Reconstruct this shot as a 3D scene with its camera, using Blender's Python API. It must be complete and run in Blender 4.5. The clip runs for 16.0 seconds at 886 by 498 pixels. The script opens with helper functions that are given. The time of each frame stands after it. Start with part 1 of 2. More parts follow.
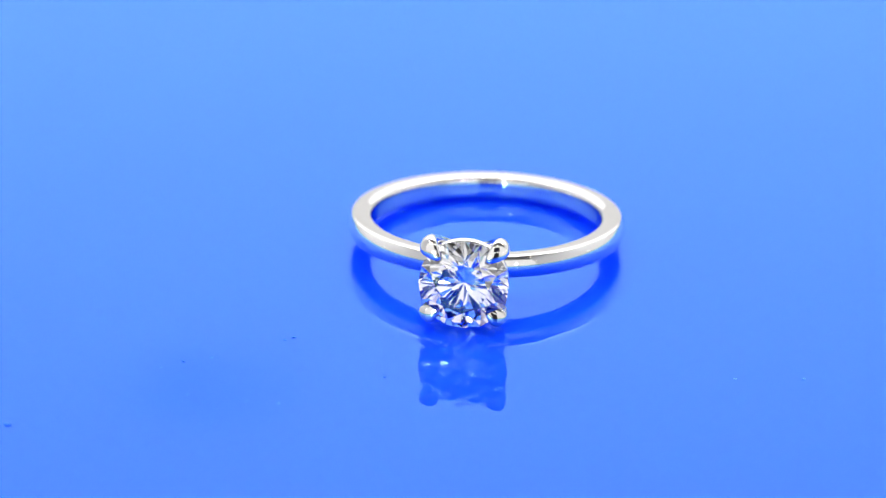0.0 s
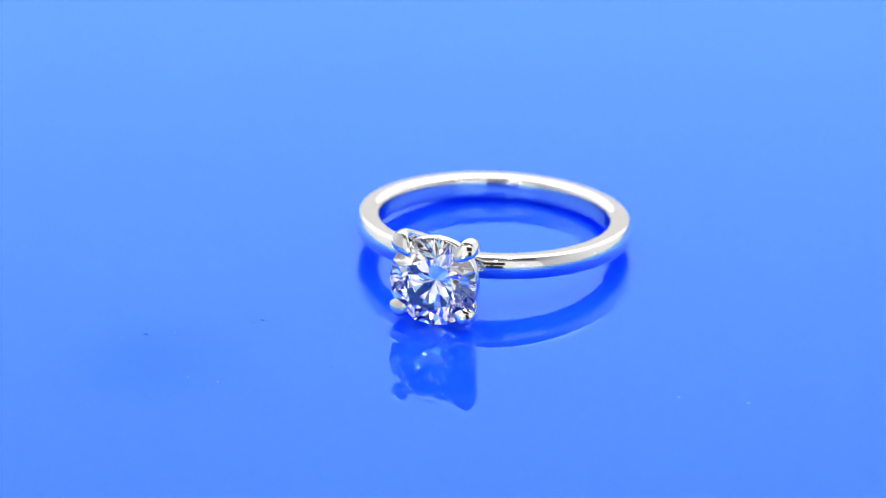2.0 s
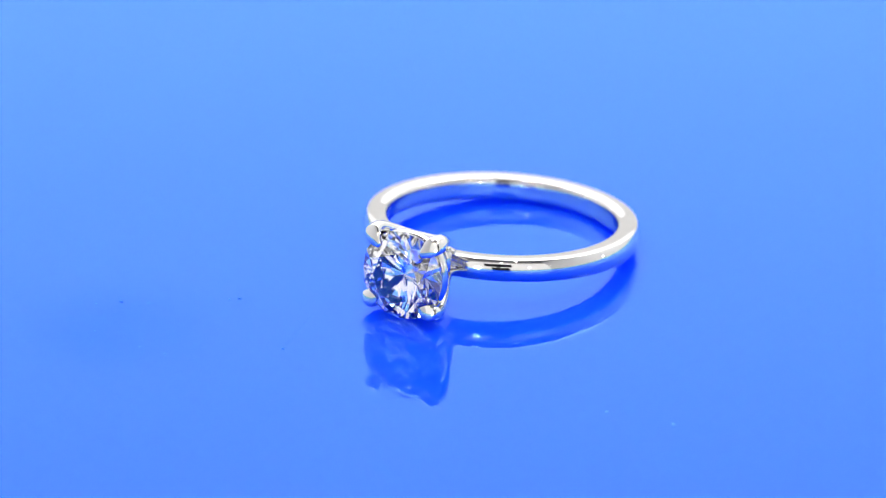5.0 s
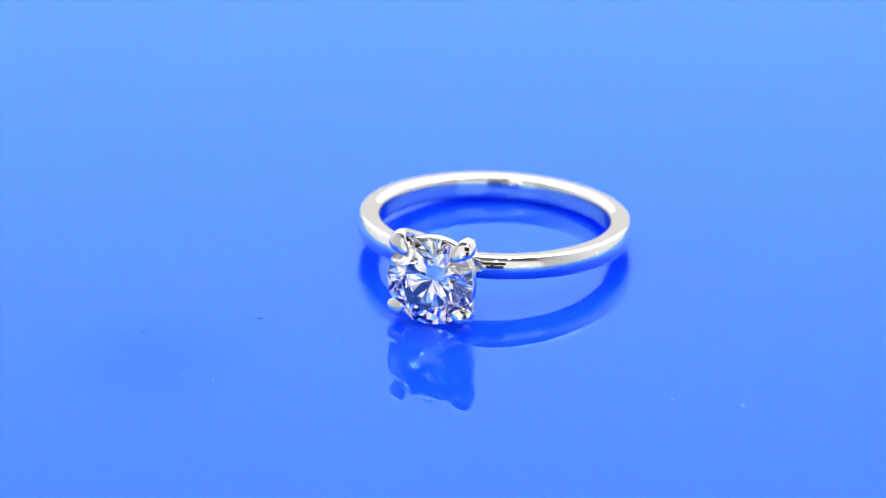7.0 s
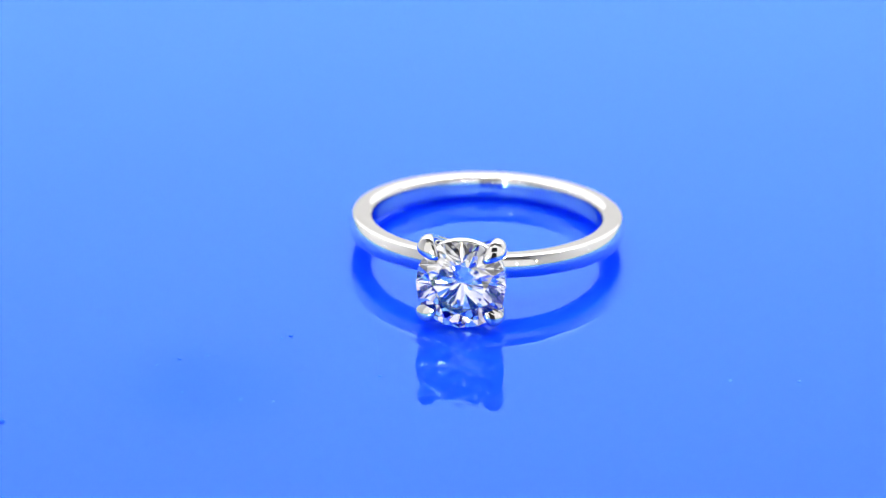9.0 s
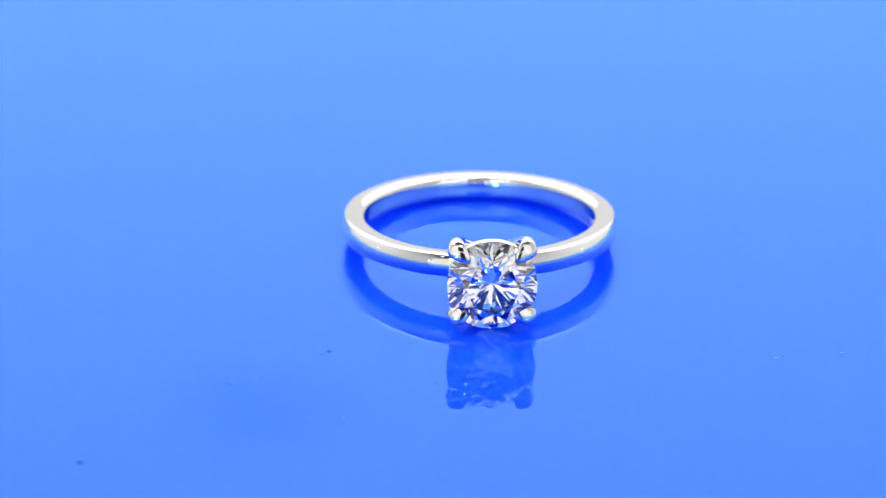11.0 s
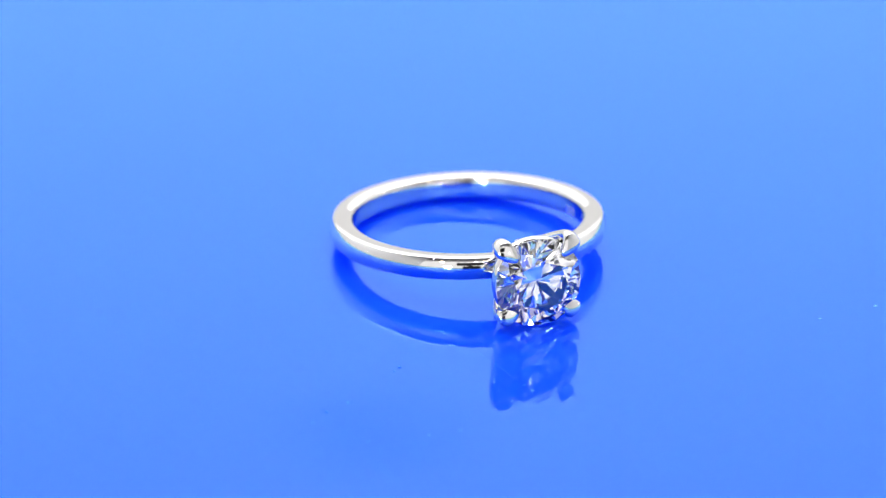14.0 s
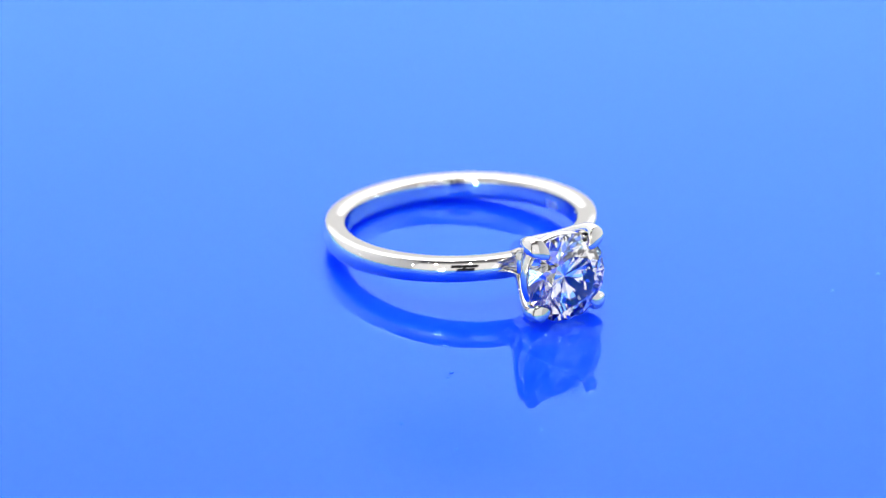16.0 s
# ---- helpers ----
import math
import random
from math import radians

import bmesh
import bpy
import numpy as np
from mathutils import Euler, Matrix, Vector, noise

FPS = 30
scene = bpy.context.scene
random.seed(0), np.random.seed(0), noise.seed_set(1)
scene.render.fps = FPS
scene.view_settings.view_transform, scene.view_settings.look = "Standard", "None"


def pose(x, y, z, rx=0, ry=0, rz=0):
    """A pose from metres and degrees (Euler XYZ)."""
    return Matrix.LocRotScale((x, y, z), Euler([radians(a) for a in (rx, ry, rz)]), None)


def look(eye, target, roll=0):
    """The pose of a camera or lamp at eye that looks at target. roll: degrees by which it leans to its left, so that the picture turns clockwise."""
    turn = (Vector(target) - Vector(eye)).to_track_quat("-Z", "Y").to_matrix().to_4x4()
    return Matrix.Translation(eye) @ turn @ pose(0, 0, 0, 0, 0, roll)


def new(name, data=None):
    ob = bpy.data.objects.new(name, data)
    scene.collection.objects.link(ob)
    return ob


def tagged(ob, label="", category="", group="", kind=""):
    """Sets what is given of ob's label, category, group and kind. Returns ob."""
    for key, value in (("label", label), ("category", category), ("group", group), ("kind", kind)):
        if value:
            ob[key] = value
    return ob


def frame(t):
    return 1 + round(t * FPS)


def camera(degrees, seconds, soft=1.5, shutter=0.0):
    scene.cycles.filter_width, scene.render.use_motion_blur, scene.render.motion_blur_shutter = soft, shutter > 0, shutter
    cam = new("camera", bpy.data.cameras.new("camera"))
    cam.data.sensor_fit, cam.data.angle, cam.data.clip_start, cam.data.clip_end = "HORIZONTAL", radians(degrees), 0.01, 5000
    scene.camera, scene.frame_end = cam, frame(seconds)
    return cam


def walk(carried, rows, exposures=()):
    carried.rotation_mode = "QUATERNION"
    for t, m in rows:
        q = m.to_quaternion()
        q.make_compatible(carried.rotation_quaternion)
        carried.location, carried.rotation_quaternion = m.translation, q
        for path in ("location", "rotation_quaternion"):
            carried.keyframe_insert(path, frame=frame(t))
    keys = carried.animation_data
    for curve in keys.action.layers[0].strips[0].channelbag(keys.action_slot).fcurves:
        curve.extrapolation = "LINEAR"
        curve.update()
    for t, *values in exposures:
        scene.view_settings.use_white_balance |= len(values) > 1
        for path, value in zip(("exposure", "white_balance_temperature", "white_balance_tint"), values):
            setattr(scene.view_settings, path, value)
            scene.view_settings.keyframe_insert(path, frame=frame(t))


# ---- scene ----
cam = camera(14.644, 16.0, soft=1.2)
MM = 0.001
TILT_CAM = radians(23.931)
AIM = Vector((-2.921, 2.346, 0)) * MM
EYE = AIM + Vector((0, -math.cos(TILT_CAM), math.sin(TILT_CAM))) * 255.7 * MM
VIEW = look(EYE, AIM, 0.663)
walk(cam, [(0.0, VIEW), (16.0, VIEW)])
cam.data.dof.use_dof = True
cam.data.dof.focus_distance = 0.2425
cam.data.dof.aperture_fstop = 34.0

# ---- light ----
world = bpy.data.worlds.new("world")
scene.world = world
world.use_nodes = True
world.node_tree.nodes["Background"].inputs["Color"].default_value = (0.8, 0.9, 1.0, 1)
world.node_tree.nodes["Background"].inputs["Strength"].default_value = 0.05


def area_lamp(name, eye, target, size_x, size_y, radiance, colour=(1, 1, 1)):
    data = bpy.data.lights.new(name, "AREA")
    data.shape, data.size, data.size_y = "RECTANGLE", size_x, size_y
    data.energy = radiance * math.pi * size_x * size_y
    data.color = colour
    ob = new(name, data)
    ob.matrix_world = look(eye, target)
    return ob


# The overhead lamp is an added fill that lifts the disc's blue.
area_lamp("overhead_fill", (0, 0.30, 0.58), (0, 0.24, 0), 0.90, 0.50, 3.6, (1.0, 0.99, 0.98))
area_lamp("rear_softbox", (0, 0.60, 0.40), (0, 0, 0.40), 1.08, 0.46, 1.18, (0.98, 0.98, 1.0))
area_lamp("rear_low_softbox", (0, 0.60, 0.085), (0, 0, 0.085), 1.08, 0.17, 0.55, (1.0, 0.99, 0.98))
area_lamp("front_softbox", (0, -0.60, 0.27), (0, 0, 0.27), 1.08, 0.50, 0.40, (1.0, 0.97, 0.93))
# Most after the first three are added for stone sparkle; tints imitate its fire.
WARM, COOL, VIOLET = (1.0, 0.68, 0.40), (0.95, 0.97, 1.0), (0.72, 0.60, 1.0)
for place, size, radiance, tint in (((-0.11, -0.34, 0.035), 0.028, 80.0, (1.0, 0.90, 0.76)), ((0.50, 0.02, 0.06), 0.009, 60.0, COOL), ((-0.50, 0.02, 0.06), 0.009, 60.0, COOL),
                                    ((0.02, -0.30, 0.24), 0.010, 140.0, COOL), ((-0.20, -0.25, 0.30), 0.010, 140.0, VIOLET), ((0.24, -0.22, 0.34), 0.012, 140.0, WARM),
                                    ((-0.08, -0.06, 0.52), 0.034, 140.0, COOL), ((-0.34, -0.05, 0.40), 0.014, 140.0, WARM), ((0.36, 0.02, 0.42), 0.014, 140.0, COOL),
                                    ((-0.30, -0.32, 0.14), 0.006, 260.0, COOL), ((0.32, -0.34, 0.16), 0.006, 260.0, WARM), ((0.10, -0.25, 0.40), 0.018, 200.0, COOL), ((-0.15, -0.30, 0.22), 0.012, 200.0, WARM), ((0.17, -0.36, 0.09), 0.010, 200.0, VIOLET)):
    area_lamp("led_and_sparkle_lamp", place, (0, 0, 0.005), size, size, radiance, tint)

scene.view_settings.exposure = 0.29


# ---- materials ----
def material(name):
    m = bpy.data.materials.new(name)
    m.use_nodes = True
    m.node_tree.nodes.clear()
    return m, m.node_tree.nodes, m.node_tree.links


def simple(name, colour, rough=0.5, metal=0.0, grain=0.0, scale=400.0, bump=0.0, shine=0.5):
    """A surface whose colour and gloss vary slightly at two scales."""
    m, n, l = material(name)
    out, b = n.new("ShaderNodeOutputMaterial"), n.new("ShaderNodeBsdfPrincipled")
    l.new(b.outputs[0], out.inputs[0])
    b.inputs["Metallic"].default_value, b.inputs["Specular IOR Level"].default_value = metal, shine
    where = n.new("ShaderNodeTexCoord")
    fine, coarse = n.new("ShaderNodeTexNoise"), n.new("ShaderNodeTexNoise")
    fine.inputs["Scale"].default_value, coarse.inputs["Scale"].default_value = scale, scale / 12
    both = n.new("ShaderNodeMath")
    both.operation = "ADD"
    for k, node in enumerate((fine, coarse)):
        l.new(where.outputs["Object"], node.inputs["Vector"])
        l.new(node.outputs["Fac"], both.inputs[k])
    ramp = n.new("ShaderNodeMapRange")
    ramp.inputs["From Min"].default_value, ramp.inputs["From Max"].default_value = 0.6, 1.4
    ramp.inputs["To Min"].default_value, ramp.inputs["To Max"].default_value = rough * (1 - grain), rough * (1 + grain)
    l.new(both.outputs[0], ramp.inputs["Value"])
    l.new(ramp.outputs[0], b.inputs["Roughness"])
    tint = n.new("ShaderNodeMix")
    tint.data_type = "RGBA"
    tint.inputs["A"].default_value = (*[c * (1 - grain * 0.3) for c in colour], 1)
    tint.inputs["B"].default_value = (*colour, 1)
    l.new(both.outputs[0], tint.inputs["Factor"])
    l.new(tint.outputs["Result"], b.inputs["Base Color"])
    if bump:
        relief = n.new("ShaderNodeBump")
        relief.inputs["Strength"].default_value = bump
        relief.inputs["Distance"].default_value = 0.00002
        l.new(both.outputs[0], relief.inputs["Height"])
        l.new(relief.outputs[0], b.inputs["Normal"])
    return m


def acrylic():
    """Polished blue acrylic: pigment under a clear, mirror-like surface."""
    m, n, l = material("polished_blue_acrylic")
    out, mix = n.new("ShaderNodeOutputMaterial"), n.new("ShaderNodeMixShader")
    pigment, gloss, fresnel = n.new("ShaderNodeSubsurfaceScattering"), n.new("ShaderNodeBsdfGlossy"), n.new("ShaderNodeFresnel")
    where, cloud, wear = n.new("ShaderNodeTexCoord"), n.new("ShaderNodeTexNoise"), n.new("ShaderNodeMapRange")
    cloud.inputs["Scale"].default_value = 60
    l.new(where.outputs["Object"], cloud.inputs["Vector"])
    l.new(cloud.outputs["Fac"], wear.inputs["Value"])
    wear.inputs["To Min"].default_value, wear.inputs["To Max"].default_value = 0.002, 0.010
    l.new(wear.outputs[0], gloss.inputs["Roughness"])
    pigment.inputs["Color"].default_value = (0.003, 0.052, 0.92, 1)
    pigment.inputs["Scale"].default_value = 0.008
    pigment.inputs["Radius"].default_value = (0.5, 0.7, 1.0)
    # a faint finger smear dulls the mirror in one spot
    spot, fade, patch, blot, tint = n.new("ShaderNodeVectorMath"), n.new("ShaderNodeMapRange"), n.new("ShaderNodeTexNoise"), n.new("ShaderNodeMath"), n.new("ShaderNodeMix")
    spot.operation = "DISTANCE"
    l.new(where.outputs["Object"], spot.inputs[0])
    spot.inputs[1].default_value = (-0.0190, -0.0211, 0)
    l.new(spot.outputs["Value"], fade.inputs["Value"])
    fade.inputs["From Min"].default_value, fade.inputs["From Max"].default_value = 0.008, 0.001
    patch.inputs["Scale"].default_value = 260
    l.new(where.outputs["Object"], patch.inputs["Vector"])
    blot.operation = "MULTIPLY"
    l.new(fade.outputs[0], blot.inputs[0])
    l.new(patch.outputs["Fac"], blot.inputs[1])
    tint.data_type = "RGBA"
    tint.inputs["A"].default_value, tint.inputs["B"].default_value = (0.48, 0.98, 1.0, 1), (0.28, 0.66, 0.90, 1)
    l.new(blot.outputs[0], tint.inputs["Factor"])
    l.new(tint.outputs["Result"], gloss.inputs["Color"])
    fresnel.inputs["IOR"].default_value = 1.48
    l.new(fresnel.outputs[0], mix.inputs[0])
    l.new(pigment.outputs[0], mix.inputs[1])
    l.new(gloss.outputs[0], mix.inputs[2])
    l.new(mix.outputs[0], out.inputs[0])
    return m


def diamond():
    m, n, l = material("diamond")
    out, g = n.new("ShaderNodeOutputMaterial"), n.new("ShaderNodeBsdfGlass")
    g.inputs["Color"].default_value, g.inputs["IOR"].default_value, g.inputs["Roughness"].default_value = (1, 1, 1, 1), 2.42, 0
    l.new(g.outputs[0], out.inputs[0])
    return m


METAL = simple("polished_white_gold", (0.70, 0.688, 0.665), 0.022, 1.0, 0.4, 900.0, 0.03)
STAMP = simple("engraved_metal", (0.70, 0.69, 0.67), 0.42, 1.0, 0.3, 3000.0)
ACRYLIC = acrylic()
DIAMOND = diamond()
WHITE = simple("white_wall_paint", (0.80, 0.81, 0.82), 0.8, 0.0, 0.1, 30.0)
BLACK = simple("black_cloth", (0.015, 0.015, 0.017), 0.9, 0.0, 0.3, 300.0)
CHARCOAL = simple("charcoal_paint", (0.20, 0.20, 0.205), 0.85, 0.0, 0.15, 40.0)
GREY = simple("grey_tabletop", (0.45, 0.46, 0.48), 0.6, 0.0, 0.2, 80.0)
DUST = simple("dust", (0.015, 0.10, 0.60), 0.9, 0.0, 0.3, 4000.0, shine=0.0)
LINT = simple("pale_lint", (0.07, 0.20, 0.75), 0.9, 0.0, 0.3, 4000.0, shine=0.0)


# ---- helpers for meshes ----
def part(name, bm, mat, parent=None, label="", smooth=True, sharp=40):
    bmesh.ops.recalc_face_normals(bm, faces=bm.faces)
    for f in bm.faces:
        f.smooth = smooth
    if smooth:
        for e in bm.edges:
            if len(e.link_faces) == 2 and e.calc_face_angle(0) > radians(sharp):
                e.smooth = False
    me = bpy.data.meshes.new(name)
    bm.to_mesh(me)
    bm.free()
    me.materials.append(mat)
    ob = new(name, me)
    ob.parent = parent
    return tagged(ob, label)


def box(x0, y0, z0, x1, y1, z1, bevel=0.0):
    bm = bmesh.new()
    bmesh.ops.create_cube(bm, size=1, matrix=Matrix.Translation(((x0 + x1) / 2, (y0 + y1) / 2, (z0 + z1) / 2)) @ Matrix.Diagonal((x1 - x0, y1 - y0, z1 - z0, 1)))
    if bevel:
        bmesh.ops.bevel(bm, geom=bm.edges[:], offset=bevel, segments=3, affect="EDGES", profile=0.5)
    return bm


def loft(rings, closed=False, caps=True):
    """A skin over rings of points, each ring closed in itself."""
    bm = bmesh.new()
    grid = [[bm.verts.new(p) for p in ring] for ring in rings]
    n = len(grid[0])
    for i in range(len(grid) - (0 if closed else 1)):
        a, b = grid[i], grid[(i + 1) % len(grid)]
        for j in range(n):
            bm.faces.new((a[j], a[(j + 1) % n], b[(j + 1) % n], b[j]))
    if caps and not closed:
        bm.faces.new(grid[0])
        bm.faces.new(list(reversed(grid[-1])))
    return bm


def smooth_rows(rows, steps):
    """Points between rows of numbers, on a Catmull-Rom curve."""
    rows = np.array(rows, float)
    ext = np.vstack([2 * rows[0] - rows[1], rows, 2 * rows[-1] - rows[-2]])
    out = []
    for i in range(len(rows) - 1):
        a, b, c, d = ext[i:i + 4]
        for s in range(steps):
            t = s / steps
            out.append(0.5 * (2 * b + (c - a) * t + (2 * a - 5 * b + 4 * c - d) * t * t + (3 * b - a - 3 * c + d) * t ** 3))
    out.append(rows[-1])
    return out


# ---- the unseen room, toned for what the ring mirrors ----
def room():
    x, y0, y1, z = 0.55, -0.62, 0.62, 0.75
    floor = tagged(part("floor", box(-x, y0, -0.05, x, y1, -0.012), GREY, smooth=False), "grey work surface under the turntable", "floor", kind="structure")
    tagged(part("ceiling", box(-x, y0, z, x, y1, z + 0.02), CHARCOAL, smooth=False), "plain dark grey ceiling, unseen, added to keep reflections dark", "ceiling", kind="structure")
    h = 0.46
    for low, high, end in ((-0.05, h, ""), (h, z + 0.02, "_upper")):
        for name, x0, y2, x1, y3 in (("wall_north", -x, y1, x, y1 + 0.02), ("wall_south", -x, y0 - 0.02, x, y0), ("wall_west", -x - 0.02, y0 - 0.02, -x, y1 + 0.02), ("wall_east", x, y0 - 0.02, x + 0.02, y1 + 0.02)):
            # Unseen walls, darkened at the back and front top to suit the reflections.
            dark = name == "wall_north" or (end and name == "wall_south")
            tagged(part(name + end, box(x0, y2, low, x1, y3, high), CHARCOAL if dark else WHITE, smooth=False), "plain %s wall of the photo booth" % ("dark grey" if dark else "white"), "wall", kind="structure")


def dark_reflection_cloth():
    """An unseen black cloth in shallow folds, added behind the camera to darken reflections."""
    bm = bmesh.new()
    n = 40
    front = [[bm.verts.new((-0.05 + 0.12 * i / n, -0.47 + 0.004 * math.sin(i * 0.9) * (1 - 0.5 * j), -0.012 + 0.12 * j + 0.003 * j * math.sin(i * 0.4))) for i in range(n + 1)] for j in (0, 1)]
    back = [[bm.verts.new(v.co - Vector((0, 0.002, 0))) for v in row] for row in front]
    for i in range(n):
        bm.faces.new((front[0][i], front[0][i + 1], front[1][i + 1], front[1][i]))
        bm.faces.new((back[0][i], back[1][i], back[1][i + 1], back[0][i + 1]))
        bm.faces.new((front[1][i], front[1][i + 1], back[1][i + 1], back[1][i]))
        bm.faces.new((front[0][i], back[0][i], back[0][i + 1], front[0][i + 1]))
    for i in (0, n):
        bm.faces.new((front[0][i], front[1][i], back[1][i], back[0][i]))
    tagged(part("backdrop", bm, BLACK), "unseen black cloth behind the camera, added for dark reflections", "backdrop", kind="structure")


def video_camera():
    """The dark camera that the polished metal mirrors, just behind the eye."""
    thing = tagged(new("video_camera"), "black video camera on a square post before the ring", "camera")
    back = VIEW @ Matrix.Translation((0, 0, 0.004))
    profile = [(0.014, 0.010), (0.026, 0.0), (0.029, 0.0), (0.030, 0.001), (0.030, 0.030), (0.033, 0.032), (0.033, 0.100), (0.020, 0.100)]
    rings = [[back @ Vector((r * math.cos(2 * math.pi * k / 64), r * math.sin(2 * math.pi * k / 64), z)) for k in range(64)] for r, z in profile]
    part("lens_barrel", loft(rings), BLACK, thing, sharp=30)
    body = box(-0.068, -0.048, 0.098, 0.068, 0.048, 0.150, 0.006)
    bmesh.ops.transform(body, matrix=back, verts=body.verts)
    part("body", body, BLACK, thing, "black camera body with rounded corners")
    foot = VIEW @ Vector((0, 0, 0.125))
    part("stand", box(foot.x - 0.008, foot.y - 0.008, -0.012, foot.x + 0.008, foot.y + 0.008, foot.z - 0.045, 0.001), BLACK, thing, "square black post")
    return thing


def speck(x, y, size):
    """A flat, uneven crumb on the disc."""
    bm = bmesh.new()
    bmesh.ops.create_icosphere(bm, subdivisions=2, radius=1)
    for v in bm.verts:
        k = 1 + 0.5 * noise.noise(v.co * 1.7 + Vector((x, y, 0)))
        v.co = Vector((v.co.x * size * k * 1.5 + x, v.co.y * size * k + y, (v.co.z * 0.35 * k + 0.3) * size)) * MM
    return bm


def fibre(rows):
    rings = []
    for x, y, z in smooth_rows(rows, 8):
        rings.append([Vector((x + 0.004 * math.cos(a), y, z * 0.1 + 0.004 * math.sin(a) + 0.0035)) * MM for a in [2 * math.pi * j / 6 for j in range(6)]])
    return loft(rings)


def turntable():
    R, n = 0.15, 256
    profile = [(0.0, 0.0), (R - 0.0008, 0.0), (R - 0.0002, -0.0002), (R, -0.0008), (R, -0.0112), (R - 0.0008, -0.012), (0.0, -0.012)]
    bm = bmesh.new()
    rings = [[bm.verts.new((r * math.cos(2 * math.pi * k / n), r * math.sin(2 * math.pi * k / n), z)) for k in range(n)] for r, z in profile[1:-1]]
    for a, b in zip(rings, rings[1:]):
        for k in range(n):
            bm.faces.new((a[k], a[(k + 1) % n], b[(k + 1) % n], b[k]))
    bm.faces.new(rings[0])
    bm.faces.new(rings[-1])
    base = new("turntable")
    tagged(base, "round glossy blue acrylic turntable disc, faintly dusty", "turntable")
    part("disc", bm, ACRYLIC, base, sharp=5)
    specks = ((-31.66, -27.32, 0.16), (-20.71, -17.31, 0.10), (-18.83, -16.67, 0.07), (-13.29, -13.24, 0.11), (-13.89, -13.65, 0.07), (-6.81, -19.39, 0.09), (-20.07, -22.39, 0.05), (-22.2, -18.3, 0.05))
    for x, y, size in specks:
        part("dust_speck", speck(x, y, size), DUST, base, "dark dust speck", sharp=180)
    for x, y, size in ((17.18, -19.04, 0.08), (21.91, -18.95, 0.10), (-13.85, -23.58, 0.05), (-16.02, -23.3, 0.04)):
        part("lint", speck(x, y, size), LINT, base, "pale lint fleck", sharp=180)
    for rows in (((-7.39, -12.71, 0.02), (-7.15, -14.69, 0.05), (-7.05, -16.68, 0.03), (-6.86, -19.39, 0.02)),
                 ((-19.52, -16.13, 0.02), (-18.73, -16.4, 0.08), (-18.04, -16.77, 0.02)), ((-21.1, -16.76, 0.01), (-20.51, -17.31, 0.05))):
        part("fibre", fibre(rows), DUST, base, "fine dark fibre", sharp=180)
    return base


# ---- the ring, in millimetres: x across, -y out through the stone, z along the finger ----
HEAD_Z = 0.07
GIRDLE = 14.3
STONE_R = 3.2


def cushion(phi, n=2.22):
    return 1 / (abs(math.cos(phi)) ** n + abs(math.sin(phi)) ** n) ** (1 / n)


def head_place(rho, phi, u):
    """A place at the distance rho from the stone's axis, u from the ring's centre."""
    return Vector((rho * math.cos(phi), -u, rho * math.sin(phi) + HEAD_Z)) * MM


def band(parent):
    """Flat sides that meet a gently domed outer face in a crisp, barely eased edge."""
    rings, n = [], 240
    for i in range(n):
        phi = 2 * math.pi * i / n
        near = 0.5 + 0.5 * math.cos(phi)
        oval = math.cos(2 * phi)
        inner, outer, hz = 8.53 + 0.09 * oval, 10.30 + 0.08 * oval, 0.934 - 0.13 * near
        dome = [(outer - 0.27 * q * q, hz * q) for q in [-0.97 + 0.97 * k / 10 for k in range(21)]]
        edge = [(outer - 0.285, hz * 0.992), (outer - 0.32, hz + 0.002), (outer - 0.40, hz + 0.012), (outer - 0.75, hz + 0.018), (inner + 0.36, hz + 0.010), (inner + 0.25, hz - 0.025), (inner + 0.16, hz - 0.085),
                (inner + 0.09, hz - 0.17), (inner + 0.04, hz - 0.29), (inner + 0.010, hz - 0.47), (inner, hz - 0.70)]
        section = dome + edge + [(r, -z) for r, z in reversed(edge)]
        rings.append([Vector((r * math.sin(phi), -r * math.cos(phi), z)) * MM for r, z in section])
    return part("band", loft(rings, closed=True), METAL, parent, "smooth polished white gold band", sharp=30)


def prong(parent, phi):
    rows = [(1.0, 9.0, 0.62, 0.45), (2.1, 10.8, 0.52, 0.42), (3.10, 12.4, 0.56, 0.46), (3.56, 13.4, 0.64, 0.52), (3.62, 14.1, 0.70, 0.54),
            (3.42, 14.52, 0.67, 0.52), (2.90, 14.70, 0.48, 0.36), (2.20, 14.74, 0.14, 0.06)]
    path = smooth_rows(rows, 12)
    rings, m = [], 48
    side = Vector((-math.sin(phi), 0, math.cos(phi)))
    out = Vector((math.cos(phi) * 0.20, -0.96, 0.22)).normalized()
    cut = out.dot(head_place(3.45, phi, 14.66) + Vector((0, 0, 0.22 * MM)))
    lift = Vector((0, 0, 0.22 * MM))
    places = [head_place(r, phi, u) + lift for r, u, _, _ in path]
    for k, (r, u, w, h) in enumerate(path):
        ahead = (places[min(k + 1, len(path) - 1)] - places[max(k - 1, 0)]).normalized()
        up = ahead.cross(side).normalized()
        ring = [places[k] + (side * math.cos(a) * w + up * math.sin(a) * h) * MM for a in [2 * math.pi * j / m for j in range(m)]]
        # the claw's outer face is ground to a nearly flat almond
        rings.append([p - out * max(0.0, out.dot(p) - cut) * 0.66 for p in ring])
    return part("prong", loft(rings), METAL, parent, "polished rounded claw prong gripping the stone", sharp=80)


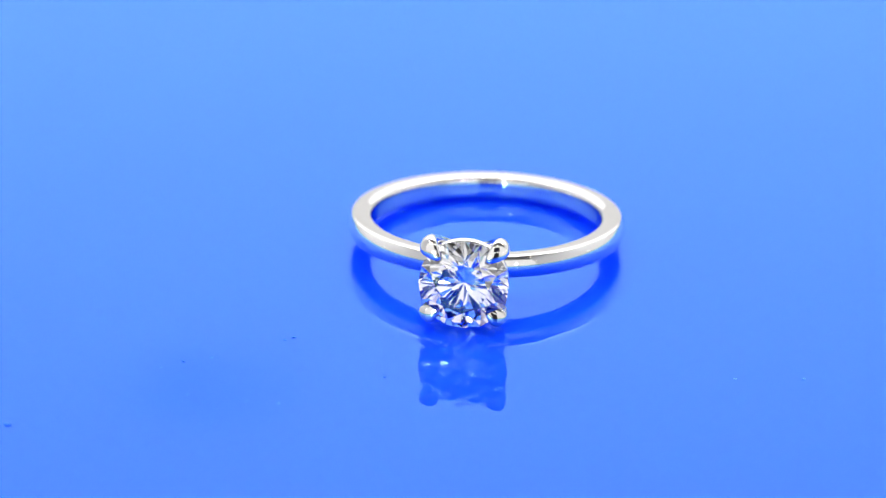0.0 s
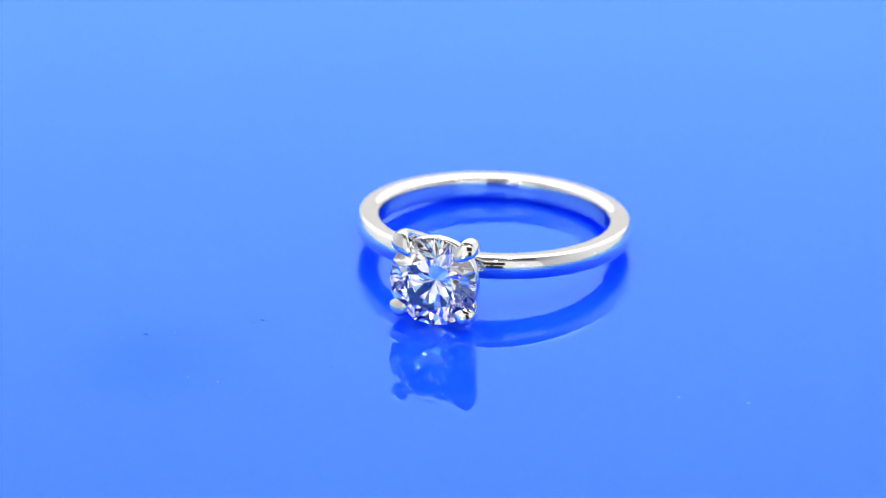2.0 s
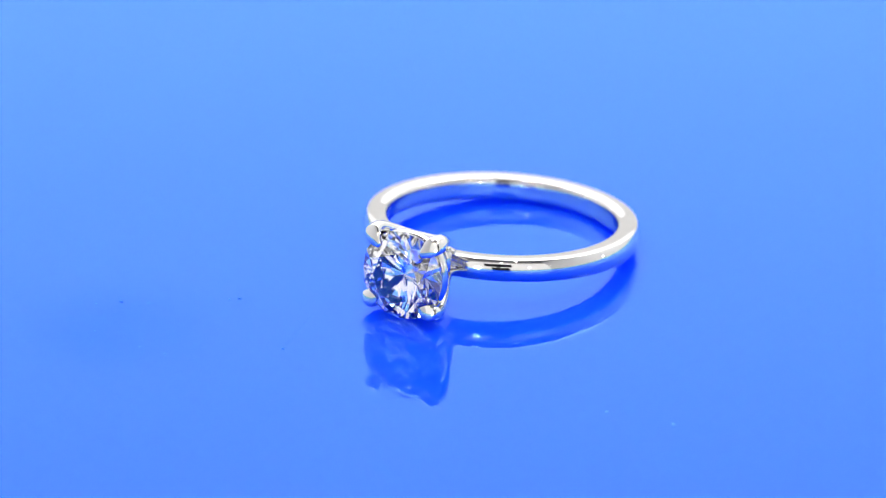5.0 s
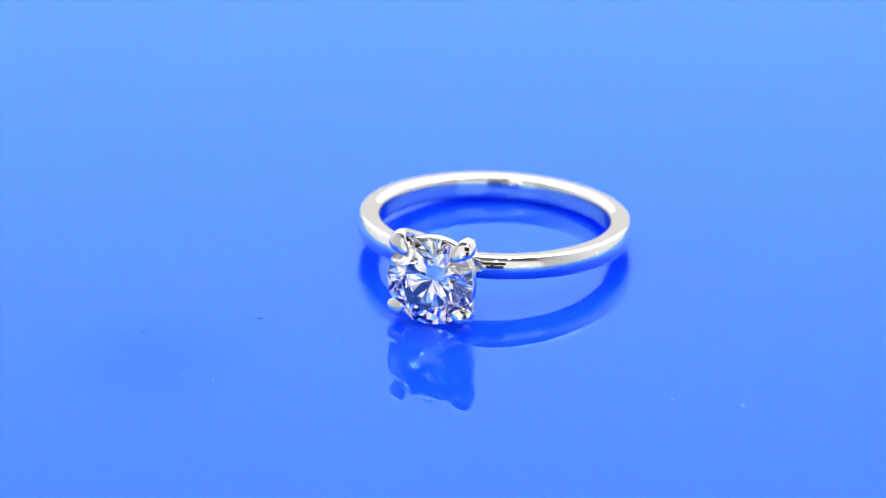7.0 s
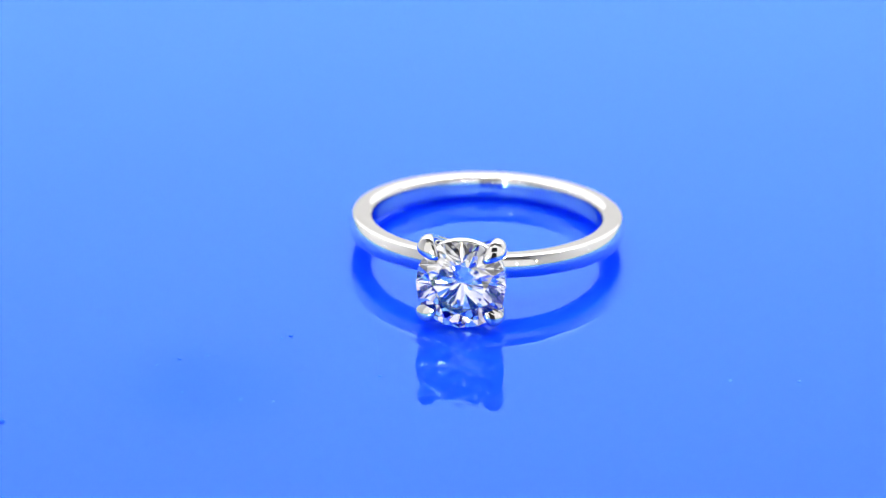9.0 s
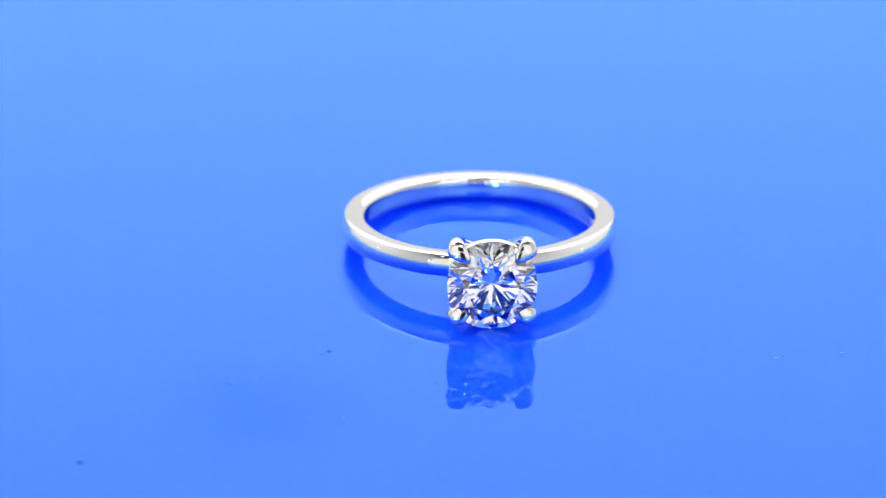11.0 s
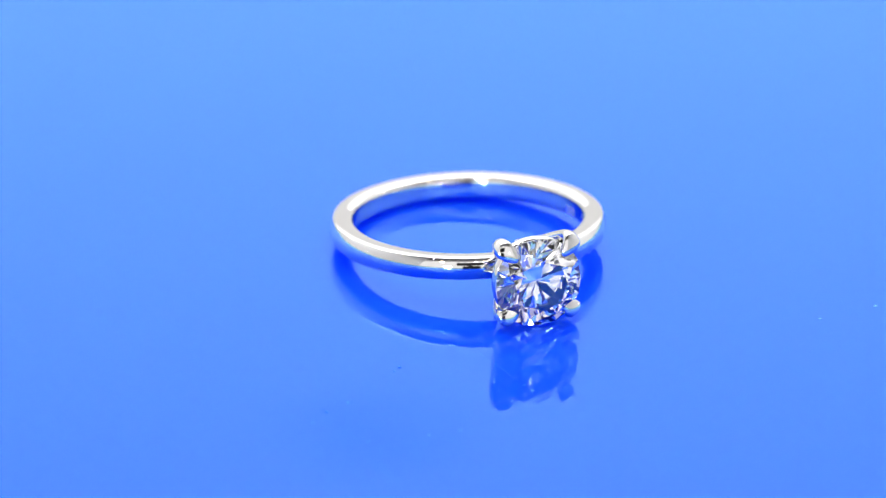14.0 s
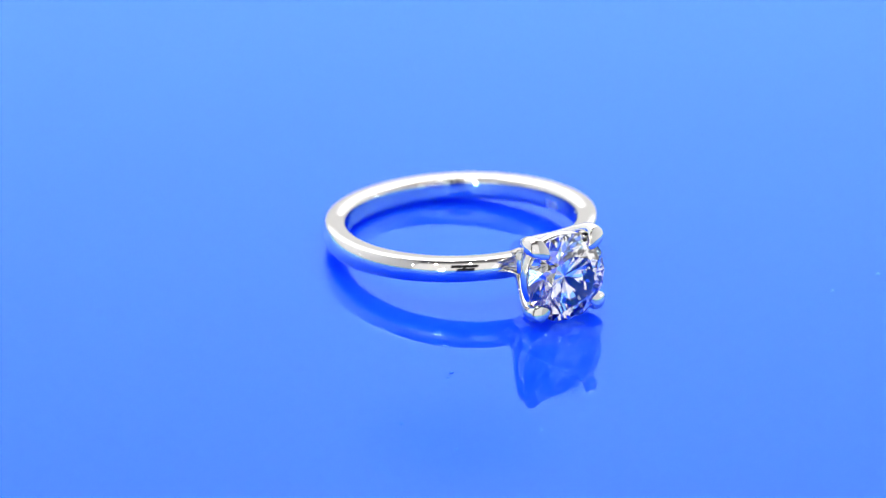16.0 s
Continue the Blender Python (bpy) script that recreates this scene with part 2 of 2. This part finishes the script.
def rail(parent, name, u, radius, half_u, half_r, n=2.6):
    rings = []
    for i in range(96):
        phi = 2 * math.pi * i / 96
        rho = radius * cushion(phi, n)
        rings.append([head_place(rho + half_r * math.cos(a), phi, u + half_u * math.sin(a)) for a in [2 * math.pi * j / 16 for j in range(16)]])
    return part(name, loft(rings, closed=True), METAL, parent, sharp=80)


def gemstone(parent):
    """A brilliant-cut cushion: table, stars, kites, halves, girdle and pavilion."""
    bm = bmesh.new()
    crown, pavilion, thick = math.tan(radians(34.5)), math.tan(radians(40.9)), 0.10
    step = math.pi / 8

    def vert(rho, k, z):
        phi = k * step
        return bm.verts.new(head_place(rho * STONE_R * cushion(phi), phi, GIRDLE + z * STONE_R))

    cos8 = math.cos(step)
    t = thick / 2 / STONE_R
    table = [vert(0.57, 2 * k, t + 0.43 * crown) for k in range(8)]
    star = [vert(0.78, 2 * k + 1, t + (1 - 0.78 * cos8) * crown) for k in range(8)]
    top = [vert(1, k, t) for k in range(16)]
    low = [vert(1, k, -t) for k in range(16)]
    half = [vert(0.24, 2 * k + 1, -t - (1 - 0.24 * cos8) * pavilion) for k in range(8)]
    tip = bm.verts.new(head_place(0, 0, GIRDLE - (t + pavilion) * STONE_R))
    bm.faces.new(table)
    for k in range(8):
        j, p, q, r = (k + 1) % 8, 2 * k, 2 * k + 1, (2 * k + 2) % 16
        bm.faces.new((table[k], table[j], star[k]))
        bm.faces.new((table[k], star[k], top[p], star[k - 1]))
        bm.faces.new((star[k], top[p], top[q]))
        bm.faces.new((star[k], top[q], top[r]))
        bm.faces.new((tip, half[k - 1], low[p], half[k]))
        bm.faces.new((half[k], low[p], low[q]))
        bm.faces.new((half[k], low[q], low[r]))
    for k in range(16):
        bm.faces.new((top[k], top[(k + 1) % 16], low[(k + 1) % 16], low[k]))
    return part("gemstone", bm, DIAMOND, parent, "clear cushion brilliant-cut diamond", smooth=False)


def hallmark(parent):
    """Two tiny worn bars struck into the inside of the band."""
    bm = bmesh.new()
    for k in (-1, 1):
        phi = radians(94.5) + 0.040 * k
        r = 8.53 + 0.09 * math.cos(2 * phi) - 0.008
        m = Matrix.Translation(Vector((r * math.sin(phi), -r * math.cos(phi), -0.35)) * MM) @ Matrix.Rotation(phi, 4, "Z") @ Matrix.Diagonal((0.58 * MM, 0.03 * MM, 0.62 * MM, 1))
        bmesh.ops.create_cube(bm, size=1, matrix=m)
    return part("hallmark", bm, STAMP, parent, "tiny struck marks inside the band", smooth=False)


def engagement_ring():
    ring = tagged(new("engagement_ring"), "polished white gold solitaire ring with cushion diamond, lying on blue acrylic", "ring")
    band(ring)
    head = rail(ring, "head", 13.35, 2.88, 0.40, 0.25, 2.12)
    tagged(head, "polished gallery rail under the stone")
    rail(head, "base_collar", 10.1, 1.25, 0.45, 0.35)
    for k in range(4):
        prong(head, math.pi / 4 + k * math.pi / 2)
    gemstone(ring)
    hallmark(ring)
    return ring


room()
dark_reflection_cloth()
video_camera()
TABLE = turntable()
RING = engagement_ring()


# ---- what moves ----
def angle(t):
    """The disc's turn in degrees: it swings one way, then back."""
    return -5.608 * t if t < 4.589 else 5.608 * (t - 9.178)


def motions():
    times = [0.5 * k for k in range(9)] + [4.3, 4.433, 4.533, 4.6, 4.667, 4.767, 5.0] + [5.5 + 0.5 * k for k in range(22)]
    rest = pose(0.271 * MM, 2.928 * MM, 1.86 * MM, 0, 0, -6.9) @ pose(0, 0, 0, -5.447, -0.186, 0)
    walk(TABLE, [(t, pose(0, 0, 0, 0, 0, angle(t))) for t in times])
    walk(RING, [(t, pose(0, 0, 0, 0, 0, angle(t)) @ rest) for t in times])


motions()
